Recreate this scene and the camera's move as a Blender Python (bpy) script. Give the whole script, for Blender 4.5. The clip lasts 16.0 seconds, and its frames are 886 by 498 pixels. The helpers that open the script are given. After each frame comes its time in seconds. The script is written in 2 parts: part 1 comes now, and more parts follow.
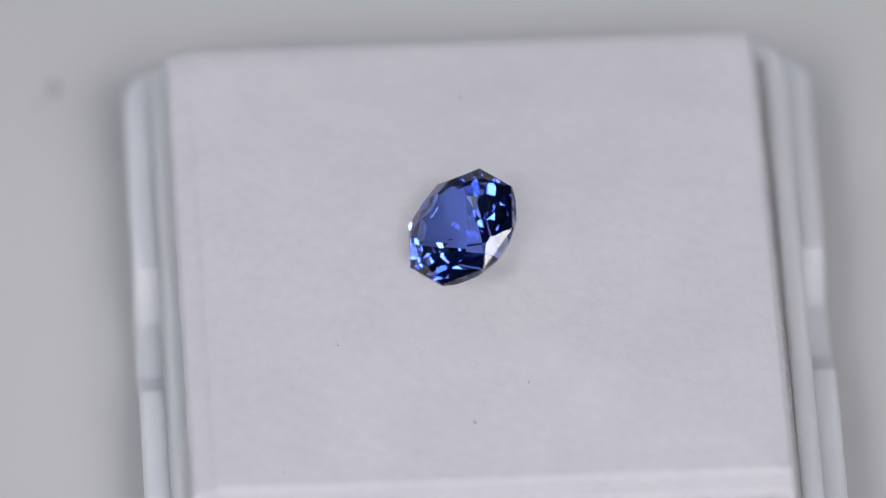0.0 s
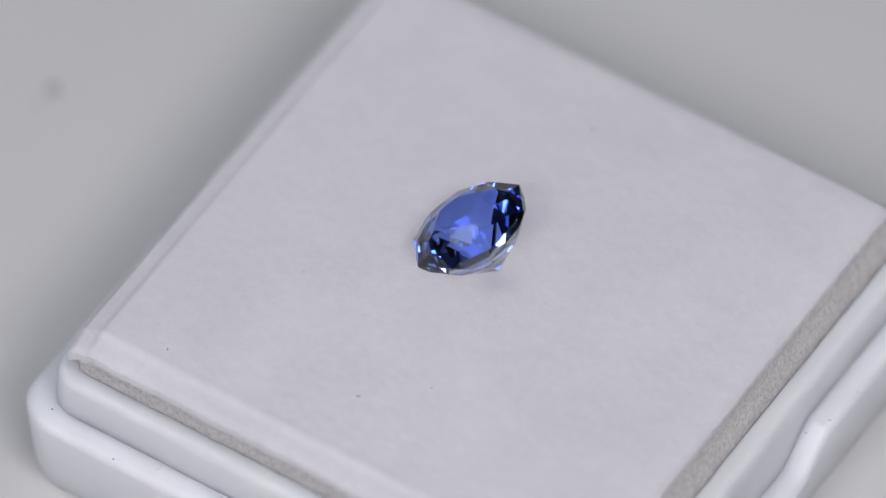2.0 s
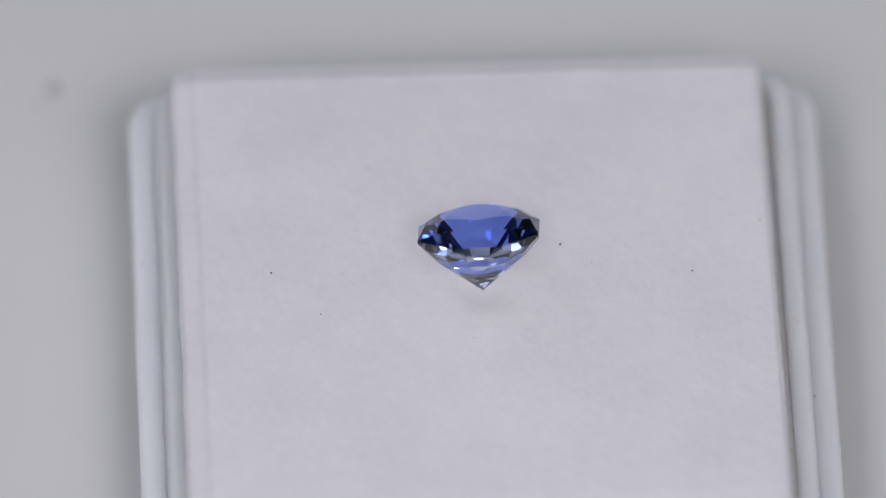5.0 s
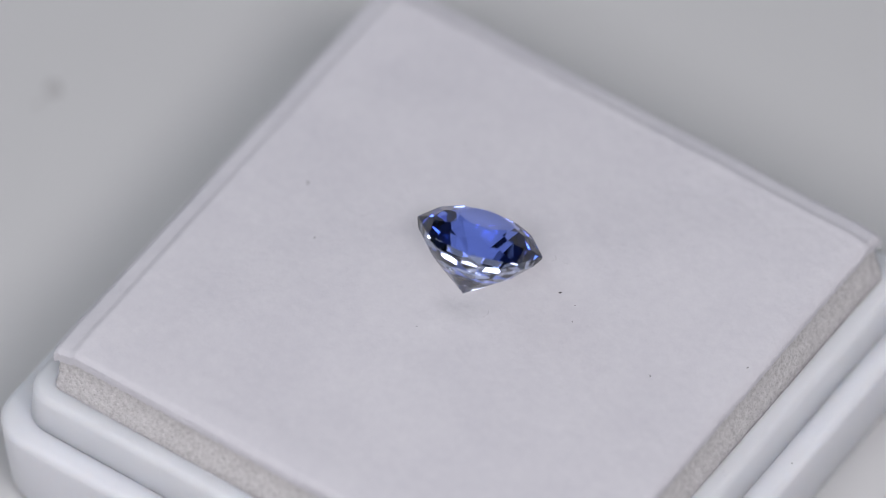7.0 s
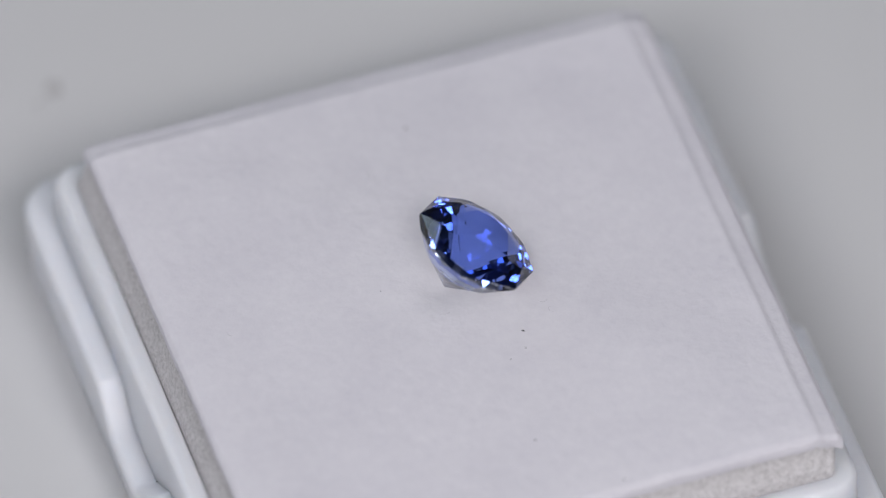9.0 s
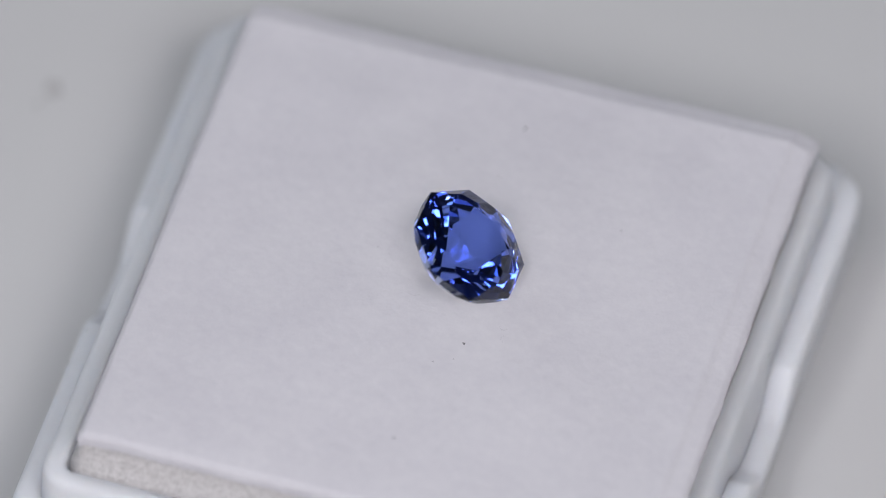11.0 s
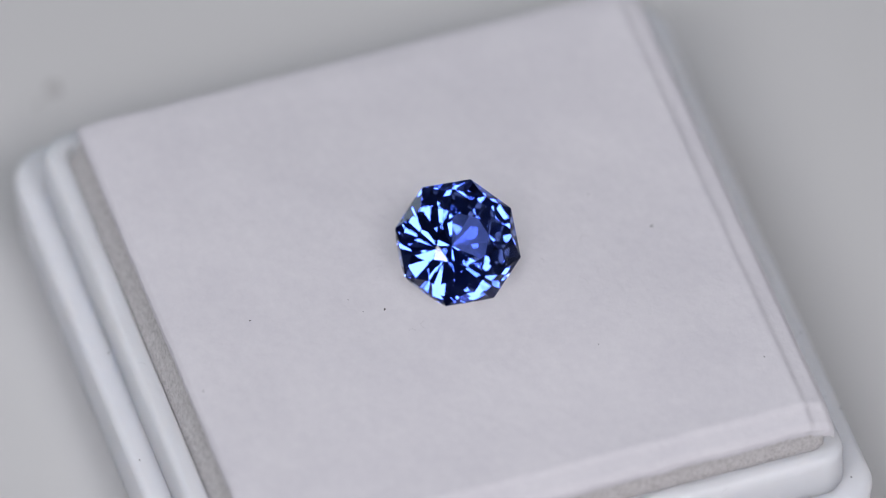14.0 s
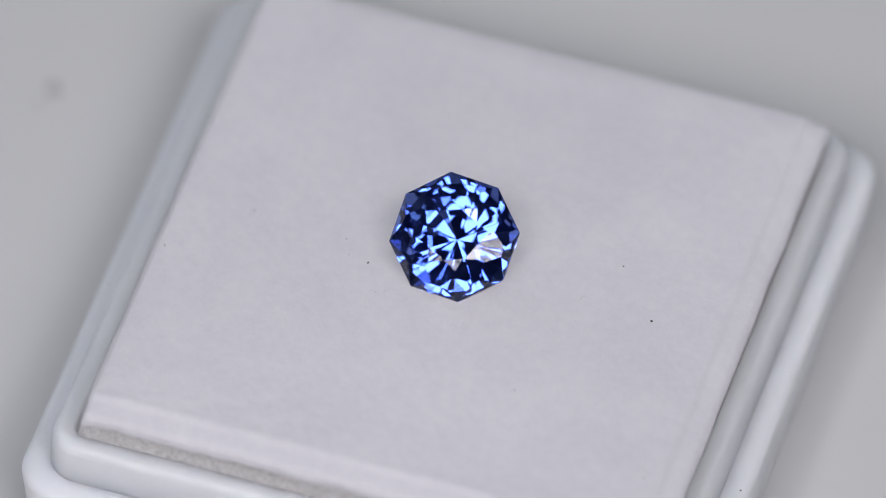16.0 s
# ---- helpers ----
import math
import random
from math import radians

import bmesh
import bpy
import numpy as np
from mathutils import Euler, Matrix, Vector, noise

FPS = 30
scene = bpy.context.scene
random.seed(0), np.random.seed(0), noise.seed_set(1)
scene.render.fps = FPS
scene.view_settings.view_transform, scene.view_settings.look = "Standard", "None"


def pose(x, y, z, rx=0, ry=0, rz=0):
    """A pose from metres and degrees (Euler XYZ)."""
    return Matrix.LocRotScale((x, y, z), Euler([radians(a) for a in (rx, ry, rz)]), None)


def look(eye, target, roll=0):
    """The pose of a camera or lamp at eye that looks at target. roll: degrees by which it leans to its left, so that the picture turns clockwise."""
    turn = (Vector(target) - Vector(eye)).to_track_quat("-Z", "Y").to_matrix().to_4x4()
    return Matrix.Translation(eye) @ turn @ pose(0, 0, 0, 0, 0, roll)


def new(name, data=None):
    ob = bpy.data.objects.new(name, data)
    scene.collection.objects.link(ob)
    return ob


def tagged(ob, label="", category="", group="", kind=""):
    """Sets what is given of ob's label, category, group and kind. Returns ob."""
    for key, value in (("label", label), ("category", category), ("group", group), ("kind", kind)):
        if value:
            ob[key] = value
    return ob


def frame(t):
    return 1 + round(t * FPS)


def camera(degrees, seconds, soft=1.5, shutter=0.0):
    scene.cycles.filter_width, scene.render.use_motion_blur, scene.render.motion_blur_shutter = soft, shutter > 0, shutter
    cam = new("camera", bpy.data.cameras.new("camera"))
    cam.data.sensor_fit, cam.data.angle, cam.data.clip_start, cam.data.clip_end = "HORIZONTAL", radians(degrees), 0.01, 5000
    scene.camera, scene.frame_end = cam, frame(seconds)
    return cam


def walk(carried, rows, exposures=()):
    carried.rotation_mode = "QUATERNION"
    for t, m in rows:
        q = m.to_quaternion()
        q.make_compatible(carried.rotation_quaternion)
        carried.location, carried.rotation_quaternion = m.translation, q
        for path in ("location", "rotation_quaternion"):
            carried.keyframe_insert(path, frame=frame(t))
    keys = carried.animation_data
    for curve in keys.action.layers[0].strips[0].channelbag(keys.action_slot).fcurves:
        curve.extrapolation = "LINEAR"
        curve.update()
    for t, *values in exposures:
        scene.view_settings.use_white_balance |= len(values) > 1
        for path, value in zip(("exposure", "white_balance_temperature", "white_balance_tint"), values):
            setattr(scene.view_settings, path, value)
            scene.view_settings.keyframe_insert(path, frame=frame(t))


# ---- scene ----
import itertools

MM = 0.001
PAD_Z = 10.4            # height of the pad's top over the table, mm

# ---- camera ----
cam = camera(3.741, 16.0, soft=1.1)
EYE_DISTANCE, ELEVATION = 0.7109, 50.49
target = Vector((-0.00125, 0.00163, PAD_Z * MM))
eye = target + EYE_DISTANCE * Vector((0, -math.cos(radians(ELEVATION)), math.sin(radians(ELEVATION))))
cam.data.dof.use_dof = True
cam.data.dof.focus_distance = EYE_DISTANCE - 0.003
cam.data.dof.aperture_fstop = 17.0
camera_pose = look(eye, target, 1.32)
walk(cam, [(0.0, camera_pose), (16.0, camera_pose)])

# ---- light ----
world = bpy.data.worlds.new("room_air")
scene.world = world
world.use_nodes = True
world.node_tree.nodes["Background"].inputs["Color"].default_value = (0.80, 0.87, 1.0, 1)
world.node_tree.nodes["Background"].inputs["Strength"].default_value = 0.06
scene.view_settings.exposure = 0.0
scene.cycles.caustics_refractive = False


def area_lamp(name, at, to, sx, sy, radiance, colour, roll=0):
    data = bpy.data.lights.new(name, "AREA")
    data.shape, data.size, data.size_y = "RECTANGLE", sx, sy
    data.energy = radiance * math.pi * sx * sy
    data.color = colour
    ob = new(name, data)
    ob.matrix_world = look(at, to, roll)
    return ob


def from_sky(zenith, azimuth, distance):
    z, a = radians(zenith), radians(azimuth)
    return (distance * math.sin(z) * math.cos(a), distance * math.sin(z) * math.sin(a), distance * math.cos(z) + 0.01)


# two lamp panels on both sides of the lens, two ceiling lamps, an added cool fill behind to the left, no window there
area_lamp("lamp_panel_right", from_sky(40, -62.6, 0.74), (0, 0, 0.01), 0.385, 0.205, 9.9, (0.975, 0.948, 1.0), 12)
area_lamp("lamp_panel_left", from_sky(42.5, -116, 0.74), (0, 0, 0.01), 0.32, 0.215, 9.05, (0.975, 0.948, 1.0))
area_lamp("ceiling_lamp_right", from_sky(14, -42, 1.5), (0, 0, 0.01), 0.27, 0.27, 9.5, (0.90, 0.94, 1.0))
area_lamp("ceiling_lamp_left", from_sky(25, -148, 1.5), (0, 0, 0.01), 0.27, 0.27, 9.5, (0.90, 0.94, 1.0))
area_lamp("cool_fill_light", (-1.93, 1.45, 1.45), (0, 0, 0.1), 1.55, 1.4, 1.9, (0.68, 0.84, 1.0))


# ---- materials ----
def material(name):
    m = bpy.data.materials.new(name)
    m.use_nodes = True
    nt = m.node_tree
    return m, nt, nt.nodes["Principled BSDF"]


def node(nt, kind, **values):
    n = nt.nodes.new(kind)
    for key, value in values.items():
        n.inputs[key.replace("_", " ")].default_value = value
    return n


def coords(nt, scale=1.0):
    c = nt.nodes.new("ShaderNodeTexCoord")
    mp = nt.nodes.new("ShaderNodeMapping")
    mp.inputs["Scale"].default_value = (scale, scale, scale)
    nt.links.new(c.outputs["Object"], mp.inputs["Vector"])
    return mp.outputs["Vector"]


def ramp(nt, fac, stops):
    r = nt.nodes.new("ShaderNodeValToRGB")
    el = r.color_ramp.elements
    for i, (p, c) in enumerate(stops):
        e = el[i] if i < 2 else el.new(p)
        e.position, e.color = p, (*c, 1)
    nt.links.new(fac, r.inputs["Fac"])
    return r.outputs["Color"]


def bump(nt, height, strength, distance, normal=None):
    b = nt.nodes.new("ShaderNodeBump")
    b.inputs["Strength"].default_value = strength
    b.inputs["Distance"].default_value = distance
    nt.links.new(height, b.inputs["Height"])
    if normal:
        nt.links.new(normal, b.inputs["Normal"])
    return b.outputs["Normal"]


def noise_tex(nt, vec, scale, detail=4.0, rough=0.55):
    n = nt.nodes.new("ShaderNodeTexNoise")
    n.inputs["Scale"].default_value = scale
    n.inputs["Detail"].default_value = detail
    n.inputs["Roughness"].default_value = rough
    nt.links.new(vec, n.inputs["Vector"])
    return n.outputs["Fac"]


def plastic_material():
    m, nt, b = material("white_plastic")
    v = coords(nt)
    c = ramp(nt, noise_tex(nt, v, 260, 5), [(0.3, (0.775, 0.785, 0.825)), (0.7, (0.805, 0.815, 0.855))])
    nt.links.new(c, b.inputs["Base Color"])
    b.inputs["Roughness"].default_value = 0.42
    b.inputs["IOR"].default_value = 1.46
    b.inputs["Subsurface Weight"].default_value = 1.0
    b.inputs["Subsurface Radius"].default_value = (1.0, 0.95, 0.9)
    b.inputs["Subsurface Scale"].default_value = 0.0038
    nt.links.new(bump(nt, noise_tex(nt, v, 1800, 3), 0.12, 0.00004), b.inputs["Normal"])
    return m


def fabric_material():
    m, nt, b = material("white_suede")
    v = coords(nt)
    big = noise_tex(nt, v, 220, 4)
    fine = noise_tex(nt, v, 5200, 6, 0.7)
    nap = noise_tex(nt, v, 1500, 7, 0.75)
    mix = nt.nodes.new("ShaderNodeMix")
    mix.inputs["Factor"].default_value = 0.55
    nt.links.new(big, mix.inputs["A"])
    nt.links.new(nap, mix.inputs["B"])
    c = ramp(nt, mix.outputs["Result"], [(0.33, (0.615, 0.60, 0.64)), (0.67, (0.70, 0.685, 0.715))])
    nt.links.new(c, b.inputs["Base Color"])
    b.inputs["Roughness"].default_value = 0.95
    b.inputs["Specular IOR Level"].default_value = 0.1
    b.inputs["Sheen Weight"].default_value = 0.15
    n1 = bump(nt, noise_tex(nt, v, 900, 5), 0.6, 0.00014)
    nt.links.new(bump(nt, fine, 0.35, 0.00005, n1), b.inputs["Normal"])
    return m


def foam_material():
    m, nt, b = material("grey_foam")
    v = coords(nt)
    vo = nt.nodes.new("ShaderNodeTexVoronoi")
    vo.inputs["Scale"].default_value = 7000
    nt.links.new(v, vo.inputs["Vector"])
    pores = ramp(nt, vo.outputs["Distance"], [(0.06, (0.74, 0.72, 0.71)), (0.36, (1.0, 1.0, 1.0))])
    body = ramp(nt, noise_tex(nt, v, 4200, 6, 0.7), [(0.32, (0.46, 0.445, 0.44)), (0.50, (0.61, 0.592, 0.587)), (0.70, (0.71, 0.69, 0.685))])
    mul = nt.nodes.new("ShaderNodeMix")
    mul.data_type, mul.blend_type = "RGBA", "MULTIPLY"
    mul.inputs[0].default_value = 1.0
    nt.links.new(body, mul.inputs[6])
    nt.links.new(pores, mul.inputs[7])
    nt.links.new(mul.outputs[2], b.inputs["Base Color"])
    b.inputs["Roughness"].default_value = 0.9
    b.inputs["Specular IOR Level"].default_value = 0.2
    n1 = bump(nt, vo.outputs["Distance"], 0.45, 0.00010)
    nt.links.new(bump(nt, noise_tex(nt, v, 4200, 5), 0.5, 0.00010, n1), b.inputs["Normal"])
    return m


def table_material():
    m, nt, b = material("white_laminate")
    v = coords(nt)
    c = ramp(nt, noise_tex(nt, v, 30, 4), [(0.3, (0.565, 0.563, 0.56)), (0.7, (0.585, 0.583, 0.58))])
    nt.links.new(c, b.inputs["Base Color"])
    b.inputs["Roughness"].default_value = 0.6
    nt.links.new(bump(nt, noise_tex(nt, v, 900, 4), 0.1, 0.00005), b.inputs["Normal"])
    return m


def sapphire_material(name, colour):
    m, nt, b = material(name)
    b.inputs["Base Color"].default_value = (*colour, 1)
    b.inputs["Roughness"].default_value = 0.0
    b.inputs["IOR"].default_value = 1.77
    b.inputs["Transmission Weight"].default_value = 1.0
    return m


def plain_material(name, colour, rough=0.8):
    m, nt, b = material(name)
    v = coords(nt)
    c = ramp(nt, noise_tex(nt, v, 3000, 3), [(0.3, tuple(0.85 * x for x in colour)), (0.7, colour)])
    nt.links.new(c, b.inputs["Base Color"])
    b.inputs["Roughness"].default_value = rough
    return m


PLASTIC, FABRIC, FOAM = plastic_material(), fabric_material(), foam_material()
TABLE = table_material()
# crown tinted deeper than pavilion, standing in for light absorbed inside the stone
DEEP_BLUE = sapphire_material("deep_blue_sapphire", (0.070, 0.145, 1.0))
PALE_BLUE = sapphire_material("pale_blue_sapphire", (0.62, 0.72, 1.0))
DIRT = plain_material("dark_dust", (0.05, 0.048, 0.05))
FIBRE = plain_material("grey_fibre", (0.44, 0.43, 0.45))
SENSOR_DUST = plain_material("sensor_dust_tone", (0.26, 0.25, 0.24))
WALL = plain_material("wall_paint", (0.20, 0.22, 0.25))


def part(name, bm, mat, parent=None, label="", smooth=True):
    me = bpy.data.meshes.new(name)
    bm.normal_update()
    bm.to_mesh(me)
    bm.free()
    me.materials.append(mat)
    for p in me.polygons:
        p.use_smooth = smooth
    ob = new(name, me)
    if parent:
        ob.parent = parent
    if label:
        tagged(ob, label)
    return ob


# ---- setting ----
def build_table():
    bm = bmesh.new()
    s, d = 2.1, 0.03
    vs = [bm.verts.new((x, y, z)) for z in (0, -d) for x, y in ((-s, -s), (s, -s), (s, s), (-s, s))]
    bm.faces.new(vs[:4])
    bm.faces.new(vs[4:][::-1])
    for i in range(4):
        j = (i + 1) % 4
        bm.faces.new((vs[i], vs[i + 4], vs[j + 4], vs[j]))
    return tagged(part("ground", bm, TABLE, smooth=False), "smooth pale grey white tabletop sheet", "tabletop", kind="structure")


build_table()


# room out of view, added; its dark walls keep the stone's reflections dark
def build_room():
    for name, x0, y0, z0, x1, y1, z1 in (("wall_north", -2.1, 2.0, 0, 2.1, 2.1, 2.0), ("wall_south", -2.1, -2.1, 0, 2.1, -2.0, 2.0),
                                         ("wall_east", 2.0, -2.0, 0, 2.1, 2.0, 2.0), ("wall_west", -2.1, -2.0, 0, -2.0, 2.0, 2.0), ("ceiling", -2.1, -2.1, 2.0, 2.1, 2.1, 2.1)):
        bm = bmesh.new()
        bmesh.ops.create_cube(bm, size=1)
        for v in bm.verts:
            v.co = Vector((x0 if v.co.x < 0 else x1, y0 if v.co.y < 0 else y1, z0 if v.co.z < 0 else z1))
        tagged(part(name, bm, WALL, smooth=False), "plain added unseen room " + ("ceiling" if name == "ceiling" else "wall behind the table"), "ceiling" if name == "ceiling" else "wall", kind="structure")


build_room()


# ---- the plastic box ----
BOX_YAW, BOX_X, BOX_Y = 4.2, 0.97, 1.10


def rounded_square(half, radius, steps=9, along=200):
    """Points of a rounded square, counter-clockwise from the +x side, in mm."""
    pts = []
    straight = half - radius
    for k in range(4):
        a = k * math.pi / 2
        c, s = math.cos(a), math.sin(a)
        side = [(half, -straight + 2 * straight * i / along) for i in range(along)]
        arc = [(straight + radius * math.cos(b), straight + radius * math.sin(b))
               for b in (math.pi / 2 * i / steps for i in range(steps))]
        pts += [(x * c - y * s, x * s + y * c) for x, y in side + arc]
    return pts


def smooth_step(a, b, x):
    t = min(1.0, max(0.0, (x - a) / (b - a)))
    return t * t * (3 - 2 * t)


def notch(x, y):
    """How far the ledge dips for the finger notch on the two x sides."""
    if abs(x) < 14:
        return 0.0
    t = min(1.0, max(0.0, (4.1 - abs(y)) / 2.6))
    return 2.1 * (t if t < 0.6 else 0.6 + 0.4 * math.sin((t - 0.6) / 0.4 * math.pi / 2) * 0.75)


def loft(loops, dips, close_first=True, close_last=True):
    bm = bmesh.new()
    turn = pose(BOX_X, BOX_Y, 0, 0, 0, BOX_YAW)
    rings = []
    for (half, radius, z), dip in zip(loops, dips):
        ring = []
        for x, y in rounded_square(half, radius):
            p = turn @ Vector((x, y, z - dip * notch(x, y)))
            ring.append(bm.verts.new(p * MM))
        rings.append(ring)
    n = len(rings[0])
    for a, b in zip(rings, rings[1:]):
        for i in range(n):
            j = (i + 1) % n
            bm.faces.new((a[i], a[j], b[j], b[i]))
    if close_first:
        bm.faces.new(rings[0][::-1])
    if close_last:
        bm.faces.new(rings[-1])
    return bm


RIM_Z, LEDGE_Z = PAD_Z - 2.65, PAD_Z - 5.1
HALF_OUT, HALF_RIM, HALF_IN = 18.36, 17.0, 15.75


def build_box():
    box = new("gem_box")
    base = [(HALF_OUT - 1.1, 2.0, 0.0), (HALF_OUT - 0.75, 2.2, 0.0), (HALF_OUT - 0.5, 2.3, 0.12), (HALF_OUT - 0.38, 2.4, 0.5),
            (HALF_OUT - 0.2, 2.4, 2.5), (HALF_OUT - 0.05, 2.4, LEDGE_Z - 0.6), (HALF_OUT - 0.03, 2.4, LEDGE_Z - 0.35), (HALF_OUT - 0.12, 2.35, LEDGE_Z - 0.12),
            (HALF_OUT - 0.32, 2.25, LEDGE_Z - 0.01), (HALF_OUT - 0.5, 2.1, LEDGE_Z), (HALF_RIM + 0.1, 1.75, LEDGE_Z), (HALF_RIM - 0.3, 1.6, LEDGE_Z)]
    part("base", loft(base, [0, 0, 0, 0, 0.2, 1, 1, 1, 1, 1, 1, 1], True, True), PLASTIC, box)
    collar = [(HALF_RIM - 0.02, 1.7, LEDGE_Z - 2.4), (HALF_RIM - 0.02, 1.7, LEDGE_Z + 0.02), (HALF_RIM - 0.08, 1.65, LEDGE_Z + 1.0), (HALF_RIM - 0.12, 1.6, RIM_Z - 0.45),
              (HALF_RIM - 0.19, 1.55, RIM_Z - 0.18), (HALF_RIM - 0.36, 1.45, RIM_Z - 0.03), (HALF_RIM - 0.5, 1.35, RIM_Z),
              (HALF_IN + 0.2, 0.8, RIM_Z), (HALF_IN + 0.07, 0.7, RIM_Z - 0.04), (HALF_IN, 0.65, RIM_Z - 0.18), (HALF_IN - 0.05, 0.6, RIM_Z - 2.5), (HALF_IN - 0.1, 0.6, 1.2)]
    part("collar", loft(collar, [0] * 12, False, True), PLASTIC, box, "raised smooth inner rim")
    return tagged(box, "open white plastic gem display box with stepped rim", "box")


gem_box = build_box()

# ---- the pad ----
PAD_YAW, PAD_X, PAD_Y, PAD_HALF = 4.5, 0.64, 0.75, 15.48
OVERHANG = 0.27         # the suede hangs over the rim on the two low sides, mm


def pad_height(x, y):
    """Top of the cushion over the plane of its edges, in pad space, mm."""
    m = (abs(x / PAD_HALF) ** 8 + abs(y / PAD_HALF) ** 8) ** 0.125
    z = 0.62 - 0.62 * smooth_step(0.1, 1.1, m)
    for d, step, droop in ((x + PAD_HALF + OVERHANG, 0.12, 0.32), (y + PAD_HALF + OVERHANG, 0.14, 0.32), (PAD_HALF - x, 0.0, 0.14), (PAD_HALF - y, 0.0, 0.14)):
        z -= step * (1 - smooth_step(1.0, 1.32, d))  # a pressed step along two edges
        z += 0.2 * step * math.exp(-((d - 1.36) / 0.12) ** 2)
        z -= droop * (1 - smooth_step(-0.3, 1.5, d)) + 0.22 * (1 - smooth_step(-0.06, 0.30, d))
    z -= 0.42 * math.exp(-((x - 0.75) ** 2 + (y - 0.12) ** 2) / 1.3 ** 2)  # pressed in by the stone's point
    z += 0.07 * noise.noise(Vector((x * 0.25, y * 0.25, 3.0))) + 0.025 * noise.noise(Vector((x * 0.9, y * 0.9, 8.0)))
    return z


def pad_edge(k, s):
    """Unevenness of the cut edge of side k."""
    return 0.06 * noise.noise(Vector((s * 0.35, k * 9.0, 1.0))) + 0.05 * noise.noise(Vector((s * 2.6, k * 9.0, 5.0))) + 0.05 * noise.noise(Vector((s * 6.3, k * 9.0, 7.0)))


def graded(u):
    """Grid lines drawn closer towards the edges."""
    return math.copysign(1 - (1 - abs(u)) ** 1.5, u)


def build_fuzz(pad, turn):
    """Short loose hairs along the cut edges of the suede."""
    rng = random.Random(12)
    verts, faces = [], []
    for k, per_mm in enumerate((46, 26, 30, 26)):
        a = k * math.pi / 2
        c, s = math.cos(a), math.sin(a)
        for i in range(int(2 * PAD_HALF * per_mm)):
            along = rng.uniform(-PAD_HALF, PAD_HALF)
            tuft = 0.5 + 0.9 * max(0.0, noise.noise(Vector((along * 1.7, k * 5.0, 2.0))))
            out = rng.uniform(0.06, 0.27) * tuft
            sway, drop = rng.uniform(-0.14, 0.14), rng.uniform(-0.02, 0.10)
            wide = rng.uniform(0.006, 0.012)
            side = (0, 2, 1, 3)[k]
            root = PAD_HALF + (OVERHANG if k > 1 else 0.0) + pad_edge(side, along if k in (0, 1) else -along) - 0.03
            base = len(verts)
            for f in (0.0, 0.5, 1.0):
                for q in (-1, 1):
                    x = root + out * f
                    y = along + sway * f * f + q * wide * (1 - 0.7 * f)
                    px, py = x * c - y * s, x * s + y * c
                    z = PAD_Z + pad_height(max(-PAD_HALF - OVERHANG, min(PAD_HALF, px)), max(-PAD_HALF - OVERHANG, min(PAD_HALF, py)))
                    verts.append((turn @ Vector((px, py, z - 0.02 - drop * f + q * wide * 0.4))) * MM)
            for b in (base, base + 2):
                faces.append((b, b + 2, b + 3, b + 1))
    me = bpy.data.meshes.new("edge_fuzz")
    me.from_pydata(verts, [], faces)
    me.materials.append(FABRIC)
    ob = new("edge_fuzz", me)
    ob.parent = pad
    tagged(ob, "loose white fabric hairs along the cut edge", kind="stuff")


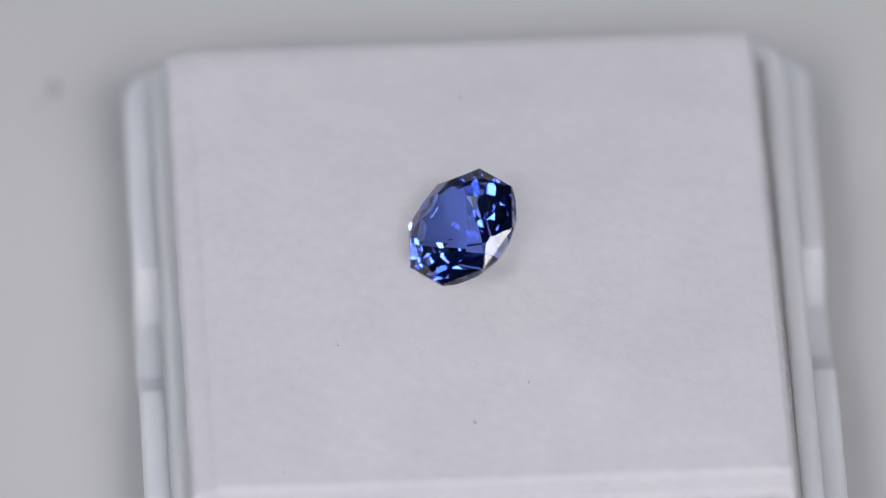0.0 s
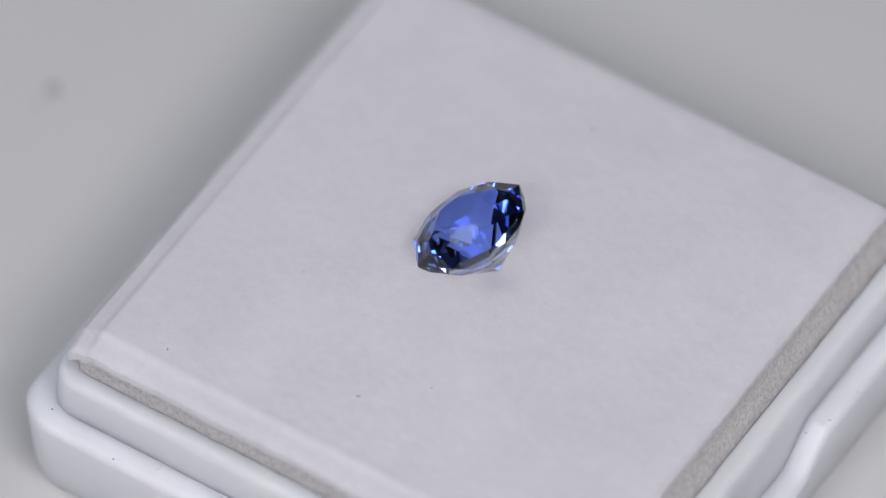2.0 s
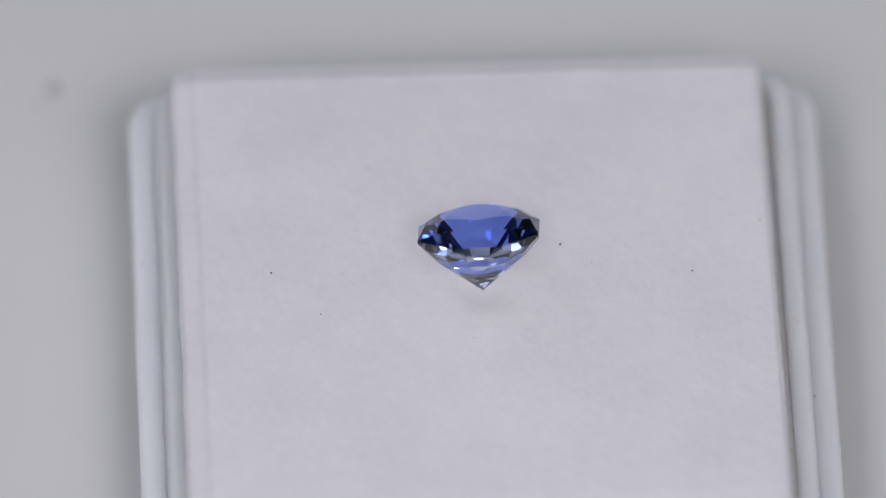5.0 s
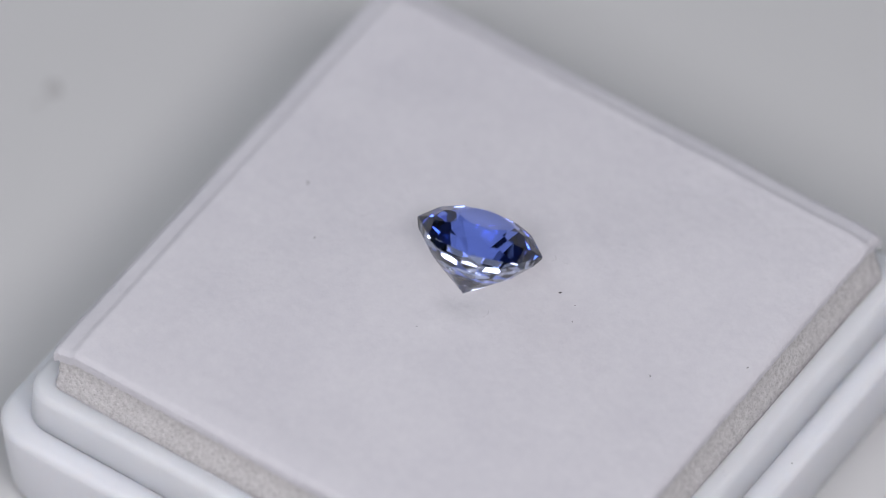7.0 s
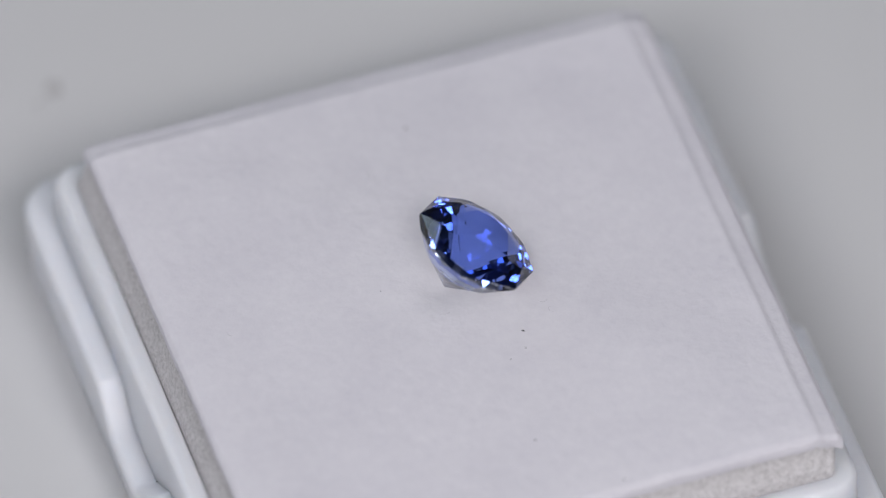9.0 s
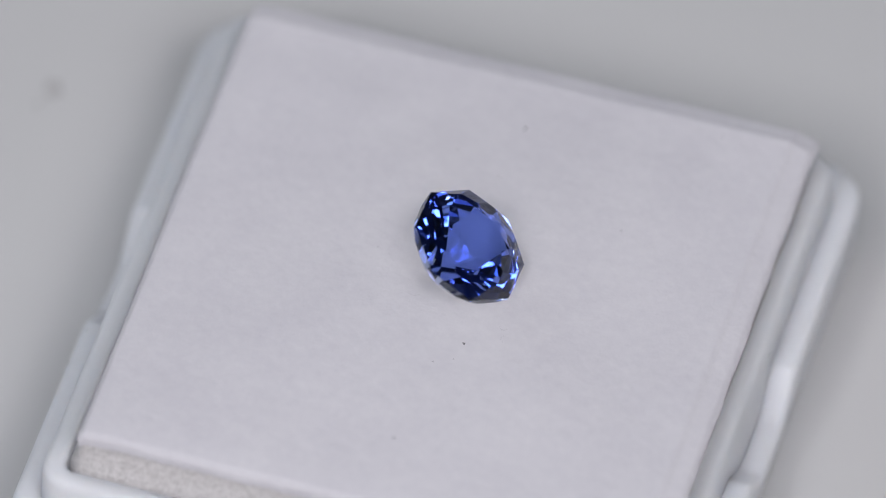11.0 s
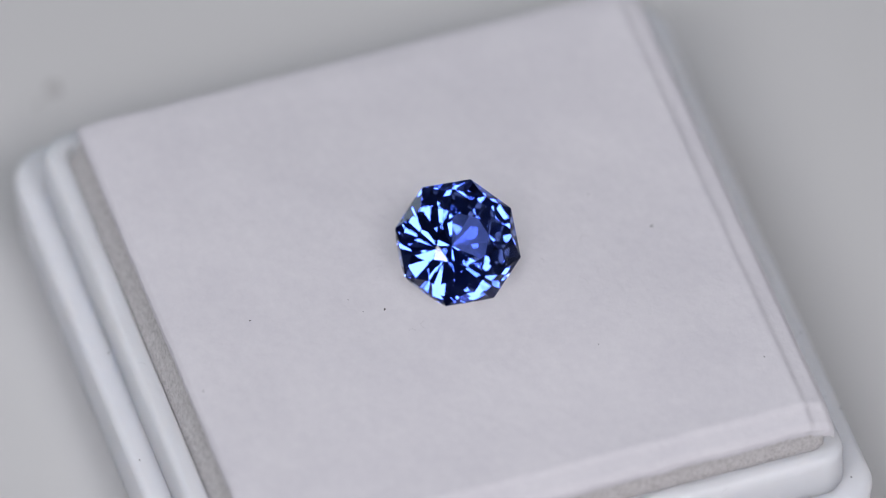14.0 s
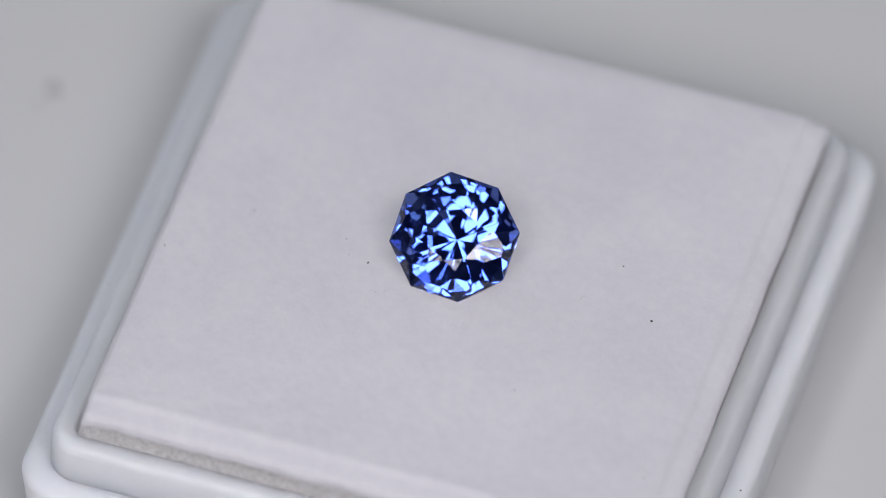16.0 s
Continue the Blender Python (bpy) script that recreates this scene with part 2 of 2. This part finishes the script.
def build_pad():
    pad = new("display_pad")
    turn = pose(PAD_X, PAD_Y, 0, 0, 0, PAD_YAW)
    # fabric
    n = 130
    bm = bmesh.new()
    top, low = {}, {}
    for i in range(n + 1):
        for j in range(n + 1):
            u, w = (graded(-1 + 2 * q / n) for q in (i, j))
            x, y = (q * (PAD_HALF if q > 0 else PAD_HALF + OVERHANG) for q in (u, w))
            x += (abs(u) ** 30) * math.copysign(1, u) * pad_edge(0 if u > 0 else 1, y)
            y += (abs(w) ** 30) * math.copysign(1, w) * pad_edge(2 if w > 0 else 3, x)
            z = PAD_Z + pad_height(x, y)
            top[i, j] = bm.verts.new((turn @ Vector((x, y, z))) * MM)
            if i in (0, n) or j in (0, n):
                low[i, j] = bm.verts.new((turn @ Vector((x * 0.998, y * 0.998, z - (0.58 if j == 0 else 0.62 if i == n or j == n else 0.5)))) * MM)
    for i in range(n):
        for j in range(n):
            bm.faces.new((top[i, j], top[i + 1, j], top[i + 1, j + 1], top[i, j + 1]))
    for i in range(n):
        bm.faces.new((low[i, 0], low[i + 1, 0], top[i + 1, 0], top[i, 0]))
        bm.faces.new((top[i, n], top[i + 1, n], low[i + 1, n], low[i, n]))
        bm.faces.new((top[0, i], top[0, i + 1], low[0, i + 1], low[0, i]))
        bm.faces.new((low[n, i], low[n, i + 1], top[n, i + 1], top[n, i]))
    part("cover", bm, FABRIC, pad, "soft white suede top")
    # foam block under it
    bm = bmesh.new()
    rings = []
    m, levels = 220, 20
    for lv in range(levels + 1):
        ring = []
        for k in range(4):
            a = k * math.pi / 2
            c, s = math.cos(a), math.sin(a)
            for i in range(m):
                y0 = -1 + 2 * i / m
                f = lv / levels
                flare = (0.70, 0.70, 0.04, 0.04)[k] * (1 - smooth_step(0.70, 0.95, f))
                x, y = PAD_HALF * 0.993 + flare, y0 * PAD_HALF * 0.993
                x, y = x * c - y * s, x * s + y * c
                zt = PAD_Z + pad_height(x, y) - 0.16
                z = 1.3 + (zt - 1.3) * f
                r = 1 - 0.004 * math.sin(math.pi * f) + 0.0045 * noise.noise(Vector((x * 3, y * 3, z * 3))) * (0 if f == 1 else 1)
                ring.append(bm.verts.new((turn @ Vector((x * r, y * r, z))) * MM))
        rings.append(ring)
    cnt = 4 * m
    for a, b in zip(rings, rings[1:]):
        for i in range(cnt):
            j = (i + 1) % cnt
            bm.faces.new((a[i], a[j], b[j], b[i]))
    bm.faces.new(rings[0][::-1])
    part("foam_block", bm, FOAM, pad, "porous pale grey foam")
    build_fuzz(pad, turn)
    return tagged(pad, "square white suede covered foam pad in the box", "display pad")


display_pad = build_pad()


# ---- the stone ----
GEM_R, GEM_DEPTH = 3.43, 3.07
GEM_AT = (-0.24, 0.60, 2.96)
GEM_AZ, GEM_TILT, GEM_SPIN = 190.93, 33.8, 12.96


def cut_stone():
    """A faceted stone from the planes of its facets; mm, table up, girdle at z 0."""
    apothem = GEM_R * math.cos(math.pi / 8)
    planes = []

    def plane(azimuth, slope, z, reach):
        """A facet whose surface passes the distance reach from the axis at height z; slope in degrees from the girdle plane."""
        a, s = radians(azimuth), radians(abs(slope))
        nrm = Vector((math.sin(s) * math.cos(a), math.sin(s) * math.sin(a), math.copysign(math.cos(s), slope)))
        planes.append((nrm, nrm.dot(Vector((reach * math.cos(a), reach * math.sin(a), z)))))

    crown_base = 0.23
    for k in range(8):
        side, corner = 45 * k + 22.5, 45 * k
        a = radians(side)
        planes.append((Vector((math.cos(a), math.sin(a), 0)), apothem))
        plane(side, 50, crown_base, apothem)
        plane(corner, 32, crown_base, GEM_R)
        plane(side, 20.2, 1.225, 1.42)
        plane(corner, 11.8, 1.225, 1.31)
        plane(side, -38.53, -GEM_DEPTH, 0)
        plane(corner, -39.4, -GEM_DEPTH, 0)
        for azimuth in (side, corner):
            plane(azimuth, -49.25, -0.983, 2.493)
    planes.append((Vector((0, 0, 1)), 1.225))
    N = np.array([p[0] for p in planes])
    D = np.array([p[1] for p in planes])
    tri = np.array(list(itertools.combinations(range(len(N)), 3)))
    M = N[tri]
    ok = np.abs(np.linalg.det(M)) > 1e-5
    X = np.linalg.solve(M[ok], D[tri[ok]][..., None])[..., 0]
    X = X[(X @ N.T <= D + 1e-6).all(1)]
    keep = []
    for p in X:
        if all(np.abs(p - q).max() > 1e-4 for q in keep):
            keep.append(p)
    bm = bmesh.new()
    for p in keep:
        bm.verts.new(p)
    bmesh.ops.convex_hull(bm, input=bm.verts[:])
    bmesh.ops.dissolve_limit(bm, angle_limit=radians(0.4), verts=bm.verts[:], edges=bm.edges[:])
    bmesh.ops.recalc_face_normals(bm, faces=bm.faces[:])
    return bm


def build_stone():
    bm = cut_stone()
    az, tilt = radians(GEM_AZ), radians(GEM_TILT)
    nrm = Vector((math.sin(tilt) * math.cos(az), math.sin(tilt) * math.sin(az), math.cos(tilt)))
    u = Vector((math.cos(tilt) * math.cos(az), math.cos(tilt) * math.sin(az), -math.sin(tilt)))
    v = nrm.cross(u)
    turn = Matrix((u, v, nrm)).transposed().to_4x4()
    m = Matrix.Translation(Vector((GEM_AT[0], GEM_AT[1], GEM_AT[2] + PAD_Z)) * MM) @ turn @ pose(0, 0, 0, 0, 0, GEM_SPIN) @ Matrix.Scale(MM, 4)
    stone = new("sapphire")
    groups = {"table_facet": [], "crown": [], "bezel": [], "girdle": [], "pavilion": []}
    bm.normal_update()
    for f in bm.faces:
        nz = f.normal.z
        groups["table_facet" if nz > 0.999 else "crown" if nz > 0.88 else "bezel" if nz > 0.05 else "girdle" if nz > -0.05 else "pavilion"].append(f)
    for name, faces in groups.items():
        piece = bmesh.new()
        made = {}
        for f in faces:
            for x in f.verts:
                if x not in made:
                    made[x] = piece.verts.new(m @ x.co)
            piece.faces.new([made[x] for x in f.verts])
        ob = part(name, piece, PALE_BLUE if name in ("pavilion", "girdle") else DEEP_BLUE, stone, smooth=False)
        ob.visible_shadow = name == "crown"  # shadows switched off to brighten the pad; only the crown keeps one
    bm.free()
    return tagged(stone, "faceted octagonal blue sapphire lying tilted on the pad", "gemstone")


sapphire = build_stone()


# ---- dust and fibres ----
def pad_top(x, y):
    p = pose(PAD_X, PAD_Y, 0, 0, 0, PAD_YAW).inverted() @ Vector((x, y, 0))
    return PAD_Z + pad_height(p.x, p.y)


def speck(parent, x, y, z, size, seed, mat=None):
    rng = random.Random(seed)
    bm = bmesh.new()
    bmesh.ops.create_icosphere(bm, subdivisions=1, radius=size)
    for v in bm.verts:
        v.co *= rng.uniform(0.6, 1.3)
        v.co.x *= 1.5
        v.co.z *= 0.6
    bmesh.ops.transform(bm, matrix=Matrix.Scale(MM, 4) @ pose(x, y, z + size * 0.3, 0, 0, rng.uniform(0, 180)), verts=bm.verts[:])
    return part("dust_speck", bm, mat or DIRT, parent, "dark dust speck")


def lint(parent, x, y, z, length, curl, heading, seed, thick=0.008, lift=0.025):
    """A short fibre that curls by the angle curl along its length."""
    rng = random.Random(seed)
    bm = bmesh.new()
    n, ring = 12, 5
    a = radians(heading)
    p = Vector((x - 0.5 * length * math.cos(a), y - 0.5 * length * math.sin(a), z + thick))
    rings = []
    for i in range(n + 1):
        t = Vector((math.cos(a), math.sin(a), 0))
        side = Vector((-t.y, t.x, 0))
        r = thick * (1 - 0.5 * abs(2 * i / n - 1))
        up = lift * math.sin(math.pi * i / n)
        rings.append([bm.verts.new((p + Vector((0, 0, up)) + side * (r * math.cos(q)) + Vector((0, 0, r * math.sin(q)))) * MM)
                      for q in (2 * math.pi * k / ring for k in range(ring))])
        p = p + t * (length / n)
        a += radians(curl) / n + rng.uniform(-0.12, 0.12)
    for r0, r1 in zip(rings, rings[1:]):
        for k in range(ring):
            bm.faces.new((r0[k], r0[(k + 1) % ring], r1[(k + 1) % ring], r1[k]))
    bm.faces.new(rings[0][::-1])
    bm.faces.new(rings[-1])
    return part("lint_fibre", bm, FIBRE, parent, "fine curled grey fibre")


def scatter():
    for i, (x, y, size) in enumerate(((-6.6, -5.4, 0.03), (3.38, -7.5, 0.04), (0.62, -10.2, 0.06), (-1.75, 4.86, 0.065), (-0.65, 6.55, 0.03),
                                      (-0.55, 11.8, 0.04), (-4.39, 15.27, 0.04), (-9.2, -13.65, 0.045), (-1.6, 5.98, 0.03), (4.79, 0.52, 0.025))):
        speck(display_pad, x, y, pad_top(x, y), size, i)
    for i, (x, y, length, curl, heading) in enumerate(((13.2, 1.1, 0.5, 120, 70), (-2.15, -5.8, 0.8, 60, 20), (1.85, 3.0, 0.75, 110, 150), (-3.1, 3.4, 0.7, 170, 100),
                                                       (0.9, -6.5, 0.8, 230, 30), (-11.9, -16.0, 0.8, 150, 60), (-13.0, -14.9, 0.7, 30, 150), (-3.3, 3.7, 0.6, 200, 10), (-0.5, -4.05, 0.4, 60, 0))):
        lint(display_pad, x, y, pad_top(x, y), length, curl, heading, 40 + i)
    for i, (x, y, size) in enumerate(((-14.06, -17.2, 0.06), (-4.1, 18.6, 0.045), (-9.5, -17.9, 0.05), (-16.7, 13.75, 0.07), (3.3, 18.46, 0.05),
                                      (-4.06, -17.2, 0.06), (18.6, 9.5, 0.05), (18.6, 7.1, 0.05), (0.66, 17.96, 0.04), (18.1, 5.63, 0.05))):
        speck(gem_box, x, y, LEDGE_Z, size * 0.75, 70 + i)
    lint(gem_box, -7.1, -17.0, LEDGE_Z, 0.6, 150, 20, 91)
    for i, (x, y, length, curl, heading) in enumerate(((-15.05, -10.0, 0.55, 70, 75), (-15.9, -2.9, 0.5, 60, 50), (0.3, 17.3, 0.5, 90, 10))):
        lint(gem_box, x, y, RIM_Z, length, curl, heading, 95 + i)
    # rings laid on the table imitate sensor dust, placed to fit the camera's view
    for i, (x, y, rad) in enumerate(((-22.45, 20.73, 0.40), (-23.22, 19.63, 0.15))):
        bm = bmesh.new()
        outer = [bm.verts.new((Vector((x + rad * math.cos(a), y + rad * 1.25 * math.sin(a), 0.02)) * MM)) for a in (2 * math.pi * k / 28 for k in range(28))]
        inner = [bm.verts.new((Vector((x + 0.72 * rad * math.cos(a), y + 0.9 * rad * math.sin(a), 0.02)) * MM)) for a in (2 * math.pi * k / 28 for k in range(28))]
        for k in range(28):
            bm.faces.new((outer[k], outer[(k + 1) % 28], inner[(k + 1) % 28], inner[k]))
        dot = [bm.verts.new((Vector((x + 0.25 * rad * math.cos(a), y + 0.3 * rad * math.sin(a), 0.03)) * MM)) for a in (2 * math.pi * k / 14 for k in range(14))]
        bm.faces.new(dot)
        tagged(part("sensor_dust_ring", bm, SENSOR_DUST), "small faint ring on the tabletop standing in for sensor dust", "mark")


scatter()


# ---- motion of the things ----
def turned(t):
    """Degrees by which the box has turned clockwise at t seconds."""
    return 18.205 * t - 0.042 * math.sin(math.pi * t / 16) - 0.053 * math.sin(2 * math.pi * t / 16) - 0.404 * math.sin(3 * math.pi * t / 16)


def motions():
    for thing in (gem_box, display_pad, sapphire):
        walk(thing, [(i / 2, pose(0, 0, 0, 0, 0, -turned(i / 2))) for i in range(33)])


motions()
